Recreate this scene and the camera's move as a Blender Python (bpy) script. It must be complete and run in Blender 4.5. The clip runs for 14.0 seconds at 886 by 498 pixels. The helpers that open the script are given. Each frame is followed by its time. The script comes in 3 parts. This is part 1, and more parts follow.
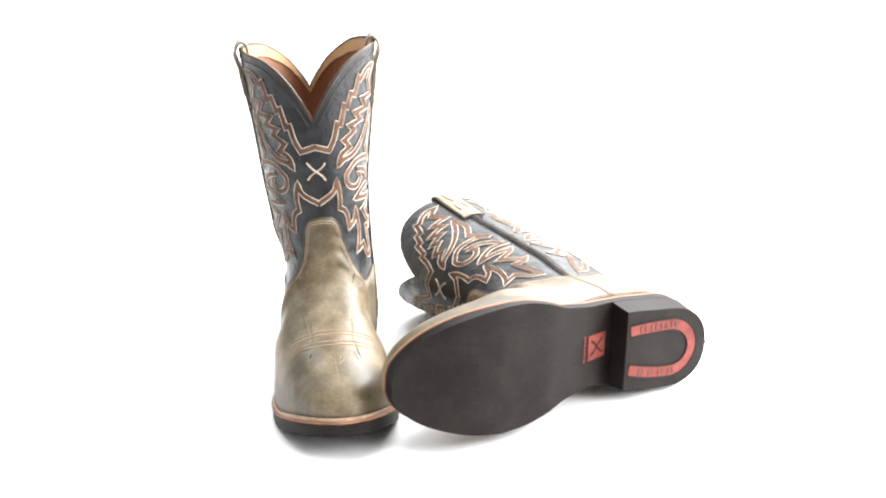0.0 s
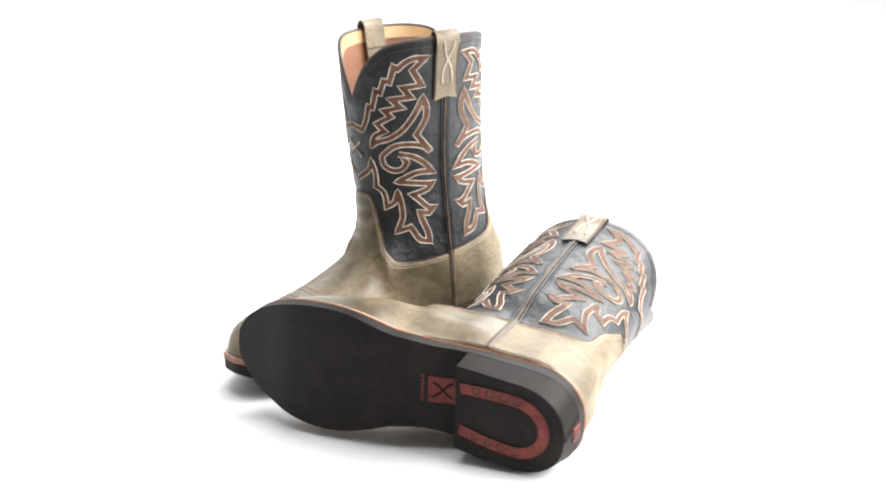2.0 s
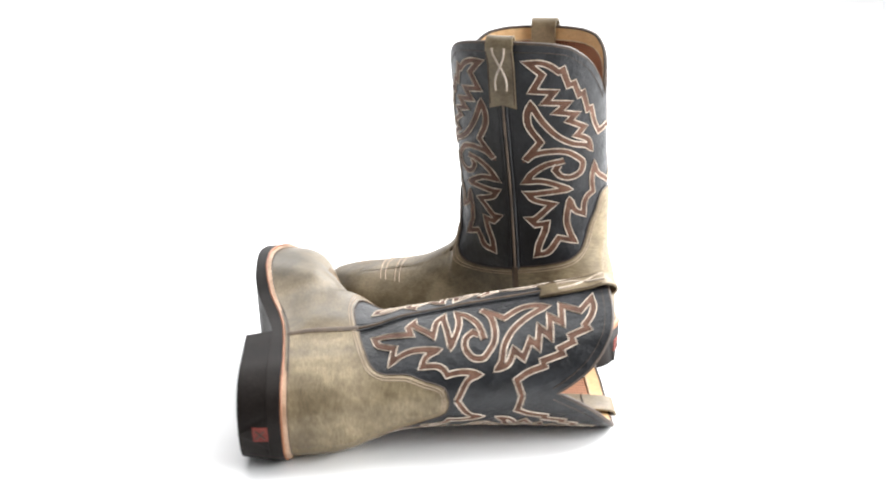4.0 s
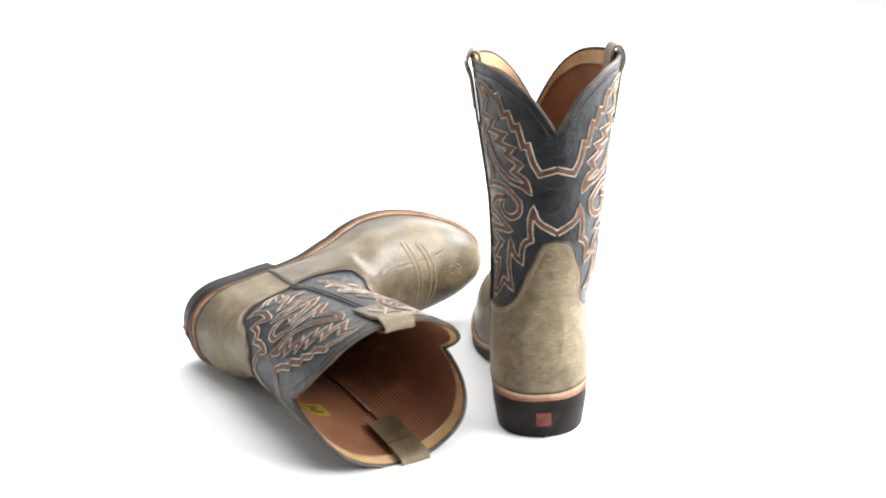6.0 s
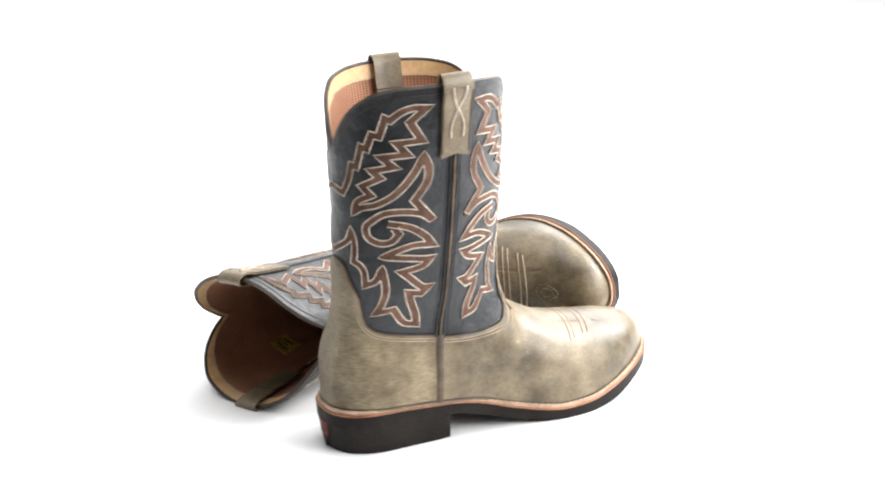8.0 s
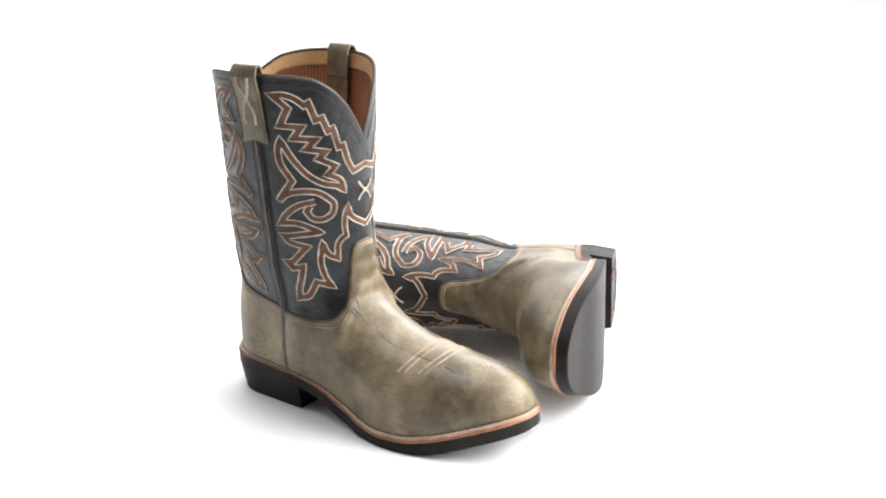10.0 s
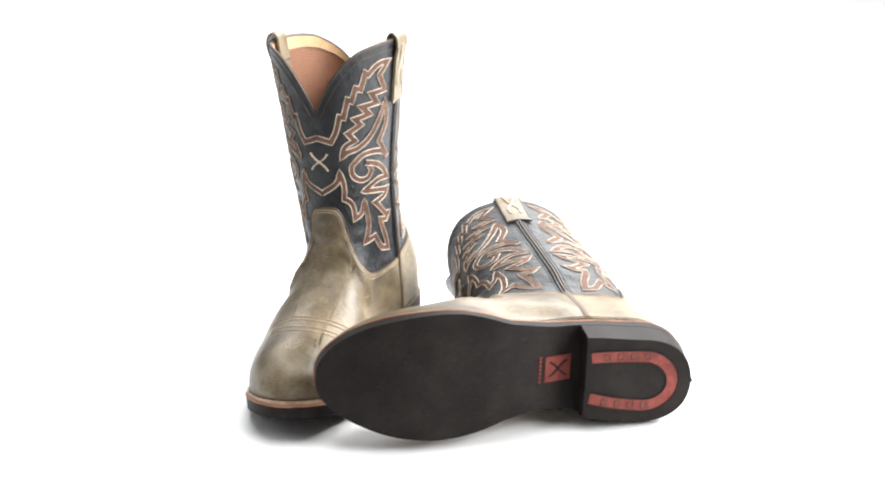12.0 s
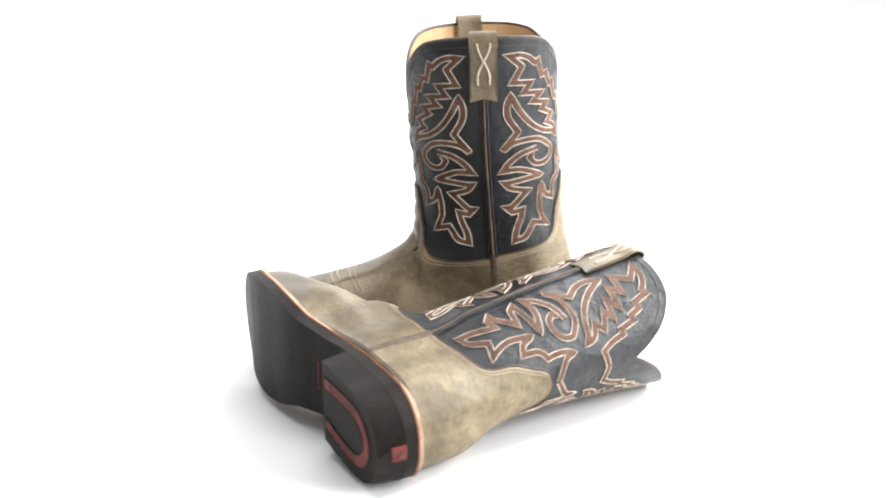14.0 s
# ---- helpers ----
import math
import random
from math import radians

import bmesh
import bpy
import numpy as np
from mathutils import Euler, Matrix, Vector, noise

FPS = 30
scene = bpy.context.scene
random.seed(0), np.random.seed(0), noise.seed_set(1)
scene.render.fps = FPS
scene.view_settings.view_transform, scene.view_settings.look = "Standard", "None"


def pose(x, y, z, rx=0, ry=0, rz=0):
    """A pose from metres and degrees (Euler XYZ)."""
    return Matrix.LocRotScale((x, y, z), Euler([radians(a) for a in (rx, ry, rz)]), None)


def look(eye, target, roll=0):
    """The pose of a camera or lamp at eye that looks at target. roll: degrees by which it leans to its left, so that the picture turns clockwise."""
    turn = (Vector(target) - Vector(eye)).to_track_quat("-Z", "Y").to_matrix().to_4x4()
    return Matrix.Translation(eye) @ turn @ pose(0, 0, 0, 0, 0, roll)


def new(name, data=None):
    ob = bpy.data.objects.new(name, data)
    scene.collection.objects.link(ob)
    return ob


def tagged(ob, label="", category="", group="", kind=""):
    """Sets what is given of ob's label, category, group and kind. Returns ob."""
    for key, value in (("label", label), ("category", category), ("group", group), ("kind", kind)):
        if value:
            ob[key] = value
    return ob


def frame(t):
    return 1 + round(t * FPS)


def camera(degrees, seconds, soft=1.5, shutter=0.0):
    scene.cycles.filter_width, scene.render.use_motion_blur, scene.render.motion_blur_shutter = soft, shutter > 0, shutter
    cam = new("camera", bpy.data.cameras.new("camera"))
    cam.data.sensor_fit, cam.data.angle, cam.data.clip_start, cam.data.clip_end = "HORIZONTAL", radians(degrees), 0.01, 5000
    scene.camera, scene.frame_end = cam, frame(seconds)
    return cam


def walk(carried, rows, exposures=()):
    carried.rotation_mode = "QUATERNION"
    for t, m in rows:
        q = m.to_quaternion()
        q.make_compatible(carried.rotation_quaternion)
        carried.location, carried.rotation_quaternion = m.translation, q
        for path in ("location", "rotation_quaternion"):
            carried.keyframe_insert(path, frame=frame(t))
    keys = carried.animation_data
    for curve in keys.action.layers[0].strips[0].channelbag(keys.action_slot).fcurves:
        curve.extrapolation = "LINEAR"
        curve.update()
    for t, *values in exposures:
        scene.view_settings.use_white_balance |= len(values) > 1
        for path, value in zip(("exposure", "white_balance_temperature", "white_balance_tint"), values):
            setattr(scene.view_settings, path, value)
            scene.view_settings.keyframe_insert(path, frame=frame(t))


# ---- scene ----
# A pair of boots turns on a white photo table before a camera that stands still.
cam = camera(38.16, 14.0, soft=2.0, shutter=0.5)
EYE = pose(0, -1.1352, 0.4834, 90 - 17.554, 0, -0.594) @ pose(0, 0, 0, 0, 0, -2.043)
walk(cam, [(0.0, EYE), (14.0, EYE)], [(0.0, 0.46), (0.1, 0.28), (0.25, 0.08), (0.4, 0.0), (14.0, 0.0)])

# ---- light ----
world = bpy.data.worlds.new("studio")
world.use_nodes = True
world.node_tree.nodes["Background"].inputs[0].default_value = (0.96, 0.98, 1.0, 1)
world.node_tree.nodes["Background"].inputs[1].default_value = 0.16
scene.world = world


def softbox(name, eye, target, w, h, watts):
    data = bpy.data.lights.new(name, "AREA")
    data.shape, data.size, data.size_y, data.energy = "RECTANGLE", w, h, watts
    ob = new(name, data)
    ob.matrix_world = look(eye, target)
    return ob


softbox("softbox_back", (1.0, 1.7, 1.3), (0, 0, 0.1), 1.5, 1.0, 54)
softbox("softbox_left", (-1.8, 0.6, 1.0), (0, 0, 0.1), 0.9, 1.2, 8)
softbox("softbox_right", (1.50, 0.52, 1.15), (0, 0, 0.1), 0.8, 0.9, 72)
# unseen fill lamp, added to brighten sides turned to the front right
softbox("front_fill", (1.60, -0.75, 0.90), (0, 0, 0.1), 1.0, 1.1, 58)
softbox("softbox_top", (0, 0.1, 2.2), (0, 0.1, 0), 1.5, 1.3, 41)
# unseen lamp, added only to whiten the far end of the board
softbox("rear_board_fill", (-0.8, 3.3, 2.5), (-0.8, 3.3, 0), 3.0, 2.0, 115)


# ---- materials ----
def material(name, rough=0.5, metal=0.0, spec=0.5):
    m = bpy.data.materials.new(name)
    m.use_nodes = True
    b = m.node_tree.nodes["Principled BSDF"]
    b.inputs["Roughness"].default_value, b.inputs["Metallic"].default_value = rough, metal
    b.inputs["Specular IOR Level"].default_value = spec
    return m, m.node_tree.nodes, m.node_tree.links, b


def noise_node(n, l, scale, detail=4, rough=0.6, stretch=(1, 1, 1)):
    co = n.new("ShaderNodeTexCoord")
    mp = n.new("ShaderNodeMapping")
    mp.inputs["Scale"].default_value = stretch
    l.new(co.outputs["Object"], mp.inputs[0])
    t = n.new("ShaderNodeTexNoise")
    t.inputs["Scale"].default_value, t.inputs["Detail"].default_value, t.inputs["Roughness"].default_value = scale, detail, rough
    l.new(mp.outputs[0], t.inputs["Vector"])
    return t


def ramp(n, l, src, stops):
    r = n.new("ShaderNodeValToRGB")
    e = r.color_ramp.elements
    e[0].position, e[0].color = stops[0][0], (*stops[0][1], 1)
    e[1].position, e[1].color = stops[-1][0], (*stops[-1][1], 1)
    for p, c in stops[1:-1]:
        x = e.new(p)
        x.color = (*c, 1)
    l.new(src, r.inputs[0])
    return r


def mix(n, l, kind, fac, a, b):
    x = n.new("ShaderNodeMix")
    x.data_type, x.blend_type = "RGBA", kind
    for sock, v in ((x.inputs["Factor"], fac), (x.inputs["A"], a), (x.inputs["B"], b)):
        if isinstance(v, (int, float)):
            sock.default_value = v
        elif isinstance(v, tuple):
            sock.default_value = (*v, 1)
        else:
            l.new(v, sock)
    return x.outputs["Result"]


def bump(n, l, b, height, strength, dist):
    x = n.new("ShaderNodeBump")
    x.inputs["Strength"].default_value, x.inputs["Distance"].default_value = strength, dist
    l.new(height, x.inputs["Height"])
    l.new(x.outputs[0], b.inputs["Normal"])


def mottled(name, dark, mid, light, rough, big=14, fine=260, streak=(1, 1, 1), relief=0.25, spec=0.5, speckle=0.8, fold=1.6):
    """Leather and the like: clouds of three tones, fine grain, relief."""
    m, n, l, b = material(name, rough, spec=spec)
    clouds = noise_node(n, l, big, 6, 0.62)
    tone = ramp(n, l, clouds.outputs["Fac"], [(0.37, dark), (0.5, mid), (0.65, light)])
    grain = noise_node(n, l, fine, 5, 0.7, streak)
    g = ramp(n, l, grain.outputs["Fac"], [(0.36, (0.66, 0.66, 0.66)), (0.64, (1.22, 1.22, 1.22))])
    l.new(mix(n, l, "MULTIPLY", speckle, tone.outputs[0], g.outputs[0]), b.inputs["Base Color"])
    rr = n.new("ShaderNodeMapRange")
    rr.inputs["To Min"].default_value, rr.inputs["To Max"].default_value = rough - 0.1, rough + 0.14
    l.new(clouds.outputs["Fac"], rr.inputs[0])
    l.new(rr.outputs[0], b.inputs["Roughness"])
    folds = noise_node(n, l, 55, 3, 0.5)
    both = n.new("ShaderNodeMath")
    both.operation = "MULTIPLY_ADD"
    both.inputs[1].default_value = fold
    l.new(folds.outputs["Fac"], both.inputs[0])
    l.new(grain.outputs["Fac"], both.inputs[2])
    bump(n, l, b, both.outputs[0], relief, 0.0012)
    return m


TAN = mottled("distressed_tan_leather", (0.076, 0.058, 0.034), (0.142, 0.109, 0.065), (0.224, 0.176, 0.112), 0.36, big=21, fine=300, streak=(1, 1, 2.2), relief=0.22, spec=0.38, speckle=0.6)
HIDE = mottled("brushed_tan_leather", (0.130, 0.098, 0.056), (0.195, 0.151, 0.088), (0.29, 0.233, 0.143), 0.46, big=26, fine=150, streak=(1, 1, 6), relief=0.4, spec=0.38, speckle=0.9)
BLUE = mottled("slate_blue_leather", (0.0068, 0.0072, 0.0088), (0.0108, 0.0117, 0.0142), (0.0195, 0.0210, 0.0245), 0.36, big=24, fine=340, relief=0.5, spec=0.42, fold=4.5)
BROWN = mottled("brown_satin_thread", (0.070, 0.032, 0.019), (0.115, 0.055, 0.034), (0.165, 0.086, 0.056), 0.55, big=60, fine=900, relief=0.6, spec=0.28)
CREAM = mottled("cream_thread", (0.40, 0.32, 0.25), (0.54, 0.455, 0.37), (0.66, 0.58, 0.49), 0.6, big=120, fine=900, relief=0.5, spec=0.25)
RUBBER = mottled("dark_brown_rubber", (0.0088, 0.0066, 0.0058), (0.0125, 0.0096, 0.0085), (0.018, 0.0146, 0.013), 0.50, big=25, fine=500, relief=0.08, spec=0.12)
RED = mottled("brick_red_rubber", (0.130, 0.030, 0.024), (0.178, 0.043, 0.034), (0.218, 0.058, 0.047), 0.5, big=40, fine=600, relief=0.1, spec=0.15)
WELT = mottled("natural_welt_leather", (0.34, 0.215, 0.135), (0.45, 0.30, 0.20), (0.55, 0.39, 0.27), 0.5, big=50, fine=500, streak=(1, 1, 3))
EDGE = mottled("dark_edge_leather", (0.026, 0.016, 0.010), (0.044, 0.028, 0.019), (0.07, 0.046, 0.032), 0.5, big=60, fine=500)
STRIP = mottled("dark_brown_strip_leather", (0.042, 0.026, 0.014), (0.070, 0.044, 0.025), (0.10, 0.066, 0.040), 0.5, big=60, fine=500)
PIPE = mottled("brown_piping_leather", (0.05, 0.032, 0.02), (0.085, 0.055, 0.034), (0.12, 0.08, 0.05), 0.5, big=60, fine=500)
LINER = mottled("honey_lining_leather", (0.46, 0.28, 0.13), (0.55, 0.35, 0.17), (0.62, 0.42, 0.22), 0.55, big=30, fine=350, relief=0.12, speckle=0.35)
THREAD = mottled("tan_thread", (0.25, 0.175, 0.115), (0.34, 0.255, 0.175), (0.43, 0.34, 0.25), 0.55, big=60, fine=700)
RUSSET = mottled("russet_thread", (0.20, 0.07, 0.03), (0.28, 0.11, 0.05), (0.34, 0.15, 0.07), 0.5, big=60, fine=700)
YELLOW = mottled("yellow_label", (0.26, 0.19, 0.015), (0.34, 0.25, 0.02), (0.42, 0.32, 0.04), 0.4, big=40, fine=400)


def mesh_lining():
    m, n, l, b = material("terracotta_mesh_lining", 0.7)
    clouds = noise_node(n, l, 25, 4)
    tone = ramp(n, l, clouds.outputs["Fac"], [(0.3, (0.27, 0.112, 0.054)), (0.7, (0.39, 0.178, 0.092))])
    co = n.new("ShaderNodeTexCoord")
    v = n.new("ShaderNodeTexVoronoi")
    v.inputs["Scale"].default_value, v.inputs["Randomness"].default_value = 1.0, 0.0
    mp = n.new("ShaderNodeMapping")
    mp.inputs["Scale"].default_value = (1.0, 1.0, 1.0)
    l.new(co.outputs["UV"], mp.inputs[0])
    l.new(mp.outputs[0], v.inputs["Vector"])
    v.voronoi_dimensions = "2D"
    hole = ramp(n, l, v.outputs["Distance"], [(0.26, (0.06, 0.018, 0.008)), (0.44, (1, 1, 1))])
    l.new(mix(n, l, "MULTIPLY", 0.7, tone.outputs[0], hole.outputs[0]), b.inputs["Base Color"])
    bump(n, l, b, v.outputs["Distance"], 0.4, 0.001)
    return m


MESH = mesh_lining()


def white_floor():
    m, n, l, b = material("white_photo_board", 0.6, spec=0.2)
    clouds = noise_node(n, l, 3, 4)
    tone = ramp(n, l, clouds.outputs["Fac"], [(0.3, (0.86, 0.865, 0.87)), (0.7, (0.90, 0.90, 0.90))])
    l.new(tone.outputs[0], b.inputs["Base Color"])
    return m


WHITE = white_floor()
STUDIO = mottled("grey_studio_paint", (0.08, 0.08, 0.082), (0.11, 0.11, 0.112), (0.14, 0.14, 0.142), 0.6, big=3, fine=80)


# ---- helpers for parts ----
def part(name, bm, mat, parent, label="", smooth=True):
    me = bpy.data.meshes.new(name)
    bmesh.ops.recalc_face_normals(bm, faces=bm.faces)
    bm.to_mesh(me)
    bm.free()
    me.materials.append(mat)
    if smooth:
        me.polygons.foreach_set("use_smooth", [True] * len(me.polygons))
        me.set_sharp_from_angle(angle=0.75)
    ob = new(name, me)
    ob.parent = parent
    if label:
        tagged(ob, label)
    return ob


def grid(bm, rows, close=False):
    """Faces over rows of points of equal length; close joins each row's ends."""
    vs = [[bm.verts.new(p) for p in r] for r in rows]
    for a, b in zip(vs, vs[1:]):
        k = len(a)
        for i in range(k if close else k - 1):
            j = (i + 1) % k
            bm.faces.new((a[i], a[j], b[j], b[i]))
    return vs


def sheet(rows, back):
    """A sheet with thickness: rows of outer points and rows of inner points, closed round the rim."""
    bm = bmesh.new()
    f, k = grid(bm, rows), grid(bm, back)
    m, n = len(rows), len(rows[0])
    ring = [(0, j) for j in range(n)] + [(i, n - 1) for i in range(1, m)] + [(m - 1, j) for j in range(n - 2, -1, -1)] + [(i, 0) for i in range(m - 2, 0, -1)]
    for (a, b), (c, d) in zip(ring, ring[1:] + ring[:1]):
        bm.faces.new((f[a][b], f[c][d], k[c][d], k[a][b]))
    return bm


def tube(bm, pts, r, k=6, closed=False):
    """A cord of radius r along points."""
    n = len(pts)
    rings = []
    for i, p in enumerate(pts):
        a = pts[(i - 1) % n] if closed or i else p
        b = pts[(i + 1) % n] if closed or i < n - 1 else p
        d = (b - a).normalized()
        s = d.orthogonal().normalized() if not rings else (last - d * last.dot(d)).normalized()
        last = s
        t = d.cross(s)
        rings.append([p + (s * math.cos(2 * math.pi * j / k) + t * math.sin(2 * math.pi * j / k)) * r for j in range(k)])
    if closed:
        rings.append(rings[0])
    vs = grid(bm, rings, True)
    if closed:
        bmesh.ops.remove_doubles(bm, verts=[v for r_ in (vs[0], vs[-1]) for v in r_], dist=1e-6)
    else:
        bm.faces.new(vs[0])
        bm.faces.new(vs[-1])


def spline(xs, ys):
    """A smooth curve through a short table."""
    xs, ys = np.array(xs, float), np.array(ys, float)
    d = np.diff(ys) / np.diff(xs)
    m = np.concatenate([[d[0]], np.where(d[:-1] * d[1:] > 0, 2 * d[:-1] * d[1:] / (d[:-1] + d[1:] + 1e-12 * np.sign(d[:-1] + 1e-30)), 0), [d[-1]]])

    def f(x):
        x = min(max(x, xs[0]), xs[-1])
        i = min(int(np.searchsorted(xs, x, "right")) - 1, len(xs) - 2)
        h = xs[i + 1] - xs[i]
        s = (x - xs[i]) / h
        return float((2 * s**3 - 3 * s**2 + 1) * ys[i] + (s**3 - 2 * s**2 + s) * h * m[i] + (3 * s**2 - 2 * s**3) * ys[i + 1] + (s**3 - s**2) * h * m[i + 1])

    return f


def smooth(a, b, x):
    x = min(max((x - a) / (b - a), 0), 1)
    return x * x * (3 - 2 * x)


# ---- the boot's form: x to the toe, z up, the outer side at negative y ----
LENGTH = 0.3150
back_x = spline((0.0, 0.033, 0.073, 0.110, 0.165, 0.225, 0.279, 0.316), (0.001, 0.0005, 0.003, 0.0100, 0.0105, 0.0122, 0.0127, 0.010))
front_x = spline((0.0, 0.039, 0.048, 0.0605, 0.0675, 0.0725, 0.0775, 0.086, 0.107, 0.125, 0.154, 0.222, 0.293, 0.316),
                 (0.3150, 0.3145, 0.3120, 0.301, 0.279, 0.248, 0.220, 0.1945, 0.1638, 0.1570, 0.1560, 0.1600, 0.163, 0.164))
CREST_Z = np.linspace(0.034, 0.174, 700)
CREST_X = np.array([front_x(z) for z in CREST_Z])


def crest(x):
    """Height of the vamp's ridge over x: the inverse of front_x."""
    n = int(np.argmin(CREST_X))
    return float(np.interp(x, CREST_X[: n + 1][::-1], CREST_Z[: n + 1][::-1]))


shaft_w = spline((0.0, 0.033, 0.073, 0.097, 0.142, 0.195, 0.255, 0.316), (0.041, 0.041, 0.0420, 0.0432, 0.0448, 0.0490, 0.0558, 0.0635))
shaft_c = spline((0.0, 0.093, 0.144, 0.195, 0.255, 0.316), (0.004, -0.0005, -0.006, -0.0085, -0.0086, -0.0090))
welt_z = spline((0.0, 0.03, 0.08, 0.1, 0.126, 0.15, 0.175, 0.2, 0.225, 0.25, 0.29, 0.3165), (0.039, 0.0395, 0.037, 0.035, 0.0295, 0.0215, 0.0158, 0.0130, 0.0138, 0.0185, 0.0300, 0.0372))
tread_z = spline((0.0, 0.092, 0.125, 0.155, 0.18, 0.22, 0.25, 0.29, 0.32), (0.024, 0.0225, 0.0150, 0.0055, 0.001, 0.0, 0.0030, 0.0150, 0.0232))
plan_mid = spline((0.045, 0.075, 0.10, 0.12, 0.155, 0.178, 0.2, 0.215), (0.0368, 0.0368, 0.0352, 0.0338, 0.0378, 0.0455, 0.0508, 0.0520))
plan_c = spline((0.0, 0.05, 0.09, 0.12, 0.15, 0.178, 0.2, 0.22, 0.27, 0.32), (0.0065, 0.0040, 0.0002, -0.0035, -0.0062, -0.0065, -0.0060, -0.0052, -0.0028, 0.0005))


def plan_w(x):
    if x < 0.045:
        return 0.0368 * max(1 - abs(1 - x / 0.045) ** 2.3, 0) ** (1 / 2.2)
    if x > 0.215:
        return 0.0520 * max(1 - ((x - 0.215) / (LENGTH - 0.215)) ** 1.9, 0) ** 0.53
    return plan_mid(x)


def form(phi, z, side):
    """The upper's surface: phi 0 at the back, pi at the front; side -1 is the outer side."""
    xb, xf = back_x(z), front_x(z)
    x = xb + (xf - xb) * (1 - math.cos(phi)) / 2
    ys = shaft_c(z) + side * shaft_w(z) * math.sin(phi)
    k = smooth(0.069, 0.138, z)
    if k < 1:
        h, z0 = crest(x), welt_z(x)
        s = min(max((z - z0) / max(h - z0, 1e-4), 0), 1)
        w = plan_w(min(x * LENGTH / max(front_x(0.0), x), LENGTH)) if x > 0.25 else plan_w(x)
        w = w + (shaft_w(z) - 0.0372) * smooth(0.0, 0.05, x) * (1 - smooth(0.085, 0.175, x))
        w += (0.0065 if side < 0 else 0.0005) * smooth(0.07, 0.11, x) * (1 - smooth(0.18, 0.23, x)) * smooth(0.03, 0.06, z)
        dome = max(1 - s ** 2.7, 0) ** (1 / 1.9)
        yf = plan_c(x) + side * w * dome
        if phi < 1e-6 or phi > math.pi - 1e-6:
            yf = plan_c(x)
        ys = yf * (1 - k) + ys * k
    c, d = math.cos(phi), side * math.sin(phi)
    g = 0.010 * noise.noise(Vector((c * 1.6 + 7, d * 1.6, z * 22))) * smooth(0.085, 0.13, z)
    g += 0.003 * noise.noise(Vector((c * 2, d * 2 + 3, z * 75))) * smooth(0.05, 0.08, z) * (1 - smooth(0.13, 0.17, z))
    crease = 0.0006 * math.sin((z - 0.1) * 390 + 1.7 * d + 2 * noise.noise(Vector((d * 2, z * 30, 1)))) * smooth(0.098, 0.118, z) * (1 - smooth(0.142, 0.16, z)) * smooth(0.35, 0.95, -c)
    return Vector((x + (x - 0.087) * g * k + crease, ys * (1 + g), z))


def skin(phi, z, side, off=0.0):
    p = form(phi, z, side)
    if not off:
        return p
    e = 0.006
    a = form(min(phi + e, math.pi), z, side) - form(max(phi - e, 0), z, side)
    b = form(phi, z + 0.0004, side) - form(phi, z - 0.0004, side)
    n = a.cross(b) * -side
    if phi < 0.02 or phi > math.pi - 0.02:
        n.y = 0
    n = n.normalized() if n.length > 1e-12 else Vector((0, side, 0))
    return p + n * off


def seam_x(z):
    """The side seams lean slightly to the front on their way up."""
    return 0.0835 + 0.0080 * smooth(0.03, 0.26, z)


def seam_phi(z):
    xb, xf = back_x(z), front_x(z)
    return math.acos(min(max(1 - 2 * (seam_x(z) - xb) / (xf - xb), -1), 1))


def panel(q, z, front):
    """phi at the share q of the way from the side seam to the middle of the front or back."""
    s = seam_phi(z)
    return s + (math.pi - s) * q if front else s * (1 - q)


# height of the collar's edge and of the blue shaft's lower edge, from the side seam (0) to the middle (1)
rim_q = spline((0.0, 0.3, 0.5, 0.65, 0.78, 0.88, 0.95, 1.0), (0.3095, 0.3085, 0.3055, 0.2975, 0.285, 0.271, 0.260, 0.252))
base_front = spline((0.0, 0.07, 0.23, 0.39, 0.50, 0.59, 0.655, 0.685, 0.70, 0.715, 0.745, 0.765, 0.80, 0.86, 1.0), (0.0950, 0.0940, 0.0922, 0.0945, 0.0985, 0.1040, 0.1085, 0.1140, 0.1220, 0.1310, 0.1400, 0.1500, 0.1570, 0.1615, 0.1630))
base_back = spline((0.0, 0.13, 0.32, 0.48, 0.57, 0.625, 0.655, 0.68, 0.73, 0.775, 0.81, 0.87, 1.0), (0.0965, 0.0990, 0.1030, 0.1070, 0.1123, 0.1198, 0.1297, 0.1384, 0.1462, 0.1535, 0.1608, 0.1676, 0.1700))


def around(n):
    """Shares q with the panel and side, right round the shaft from the middle of the back."""
    out = []
    for side, fr, rising in ((-1, False, False), (-1, True, True), (1, True, False), (1, False, True)):
        for i in range(n):
            q = i / n if rising else 1 - i / n
            out.append((q, fr, side))
    return out


def shaft_point(q, fr, side, v, off, low=0.0):
    """v 0 at the lower edge of the blue leather (less low), 1 at the collar."""
    b = (base_front if fr else base_back)(q) - low
    top = rim_q(q) + (0.006 if not fr else 0) * smooth(0.6, 1, q) + (0.0022 if side > 0 else 0) * (1 - smooth(0.1, 0.8, q))
    z = b + (top - b) * v
    return skin(panel(q, z, fr), z, side, off)


def flip(bm, mirror):
    if mirror:
        for v in bm.verts:
            v.co.y = -v.co.y
    return bm


def plan_loop(x, off, side):
    """A point of the sole's outline, grown by off."""
    s = LENGTH / (LENGTH + 2 * off)
    u = (x + off) * s
    return plan_c(x) + side * (plan_w(min(max(u, 0), LENGTH)) + off * (1 if 0 < u < LENGTH else 0))


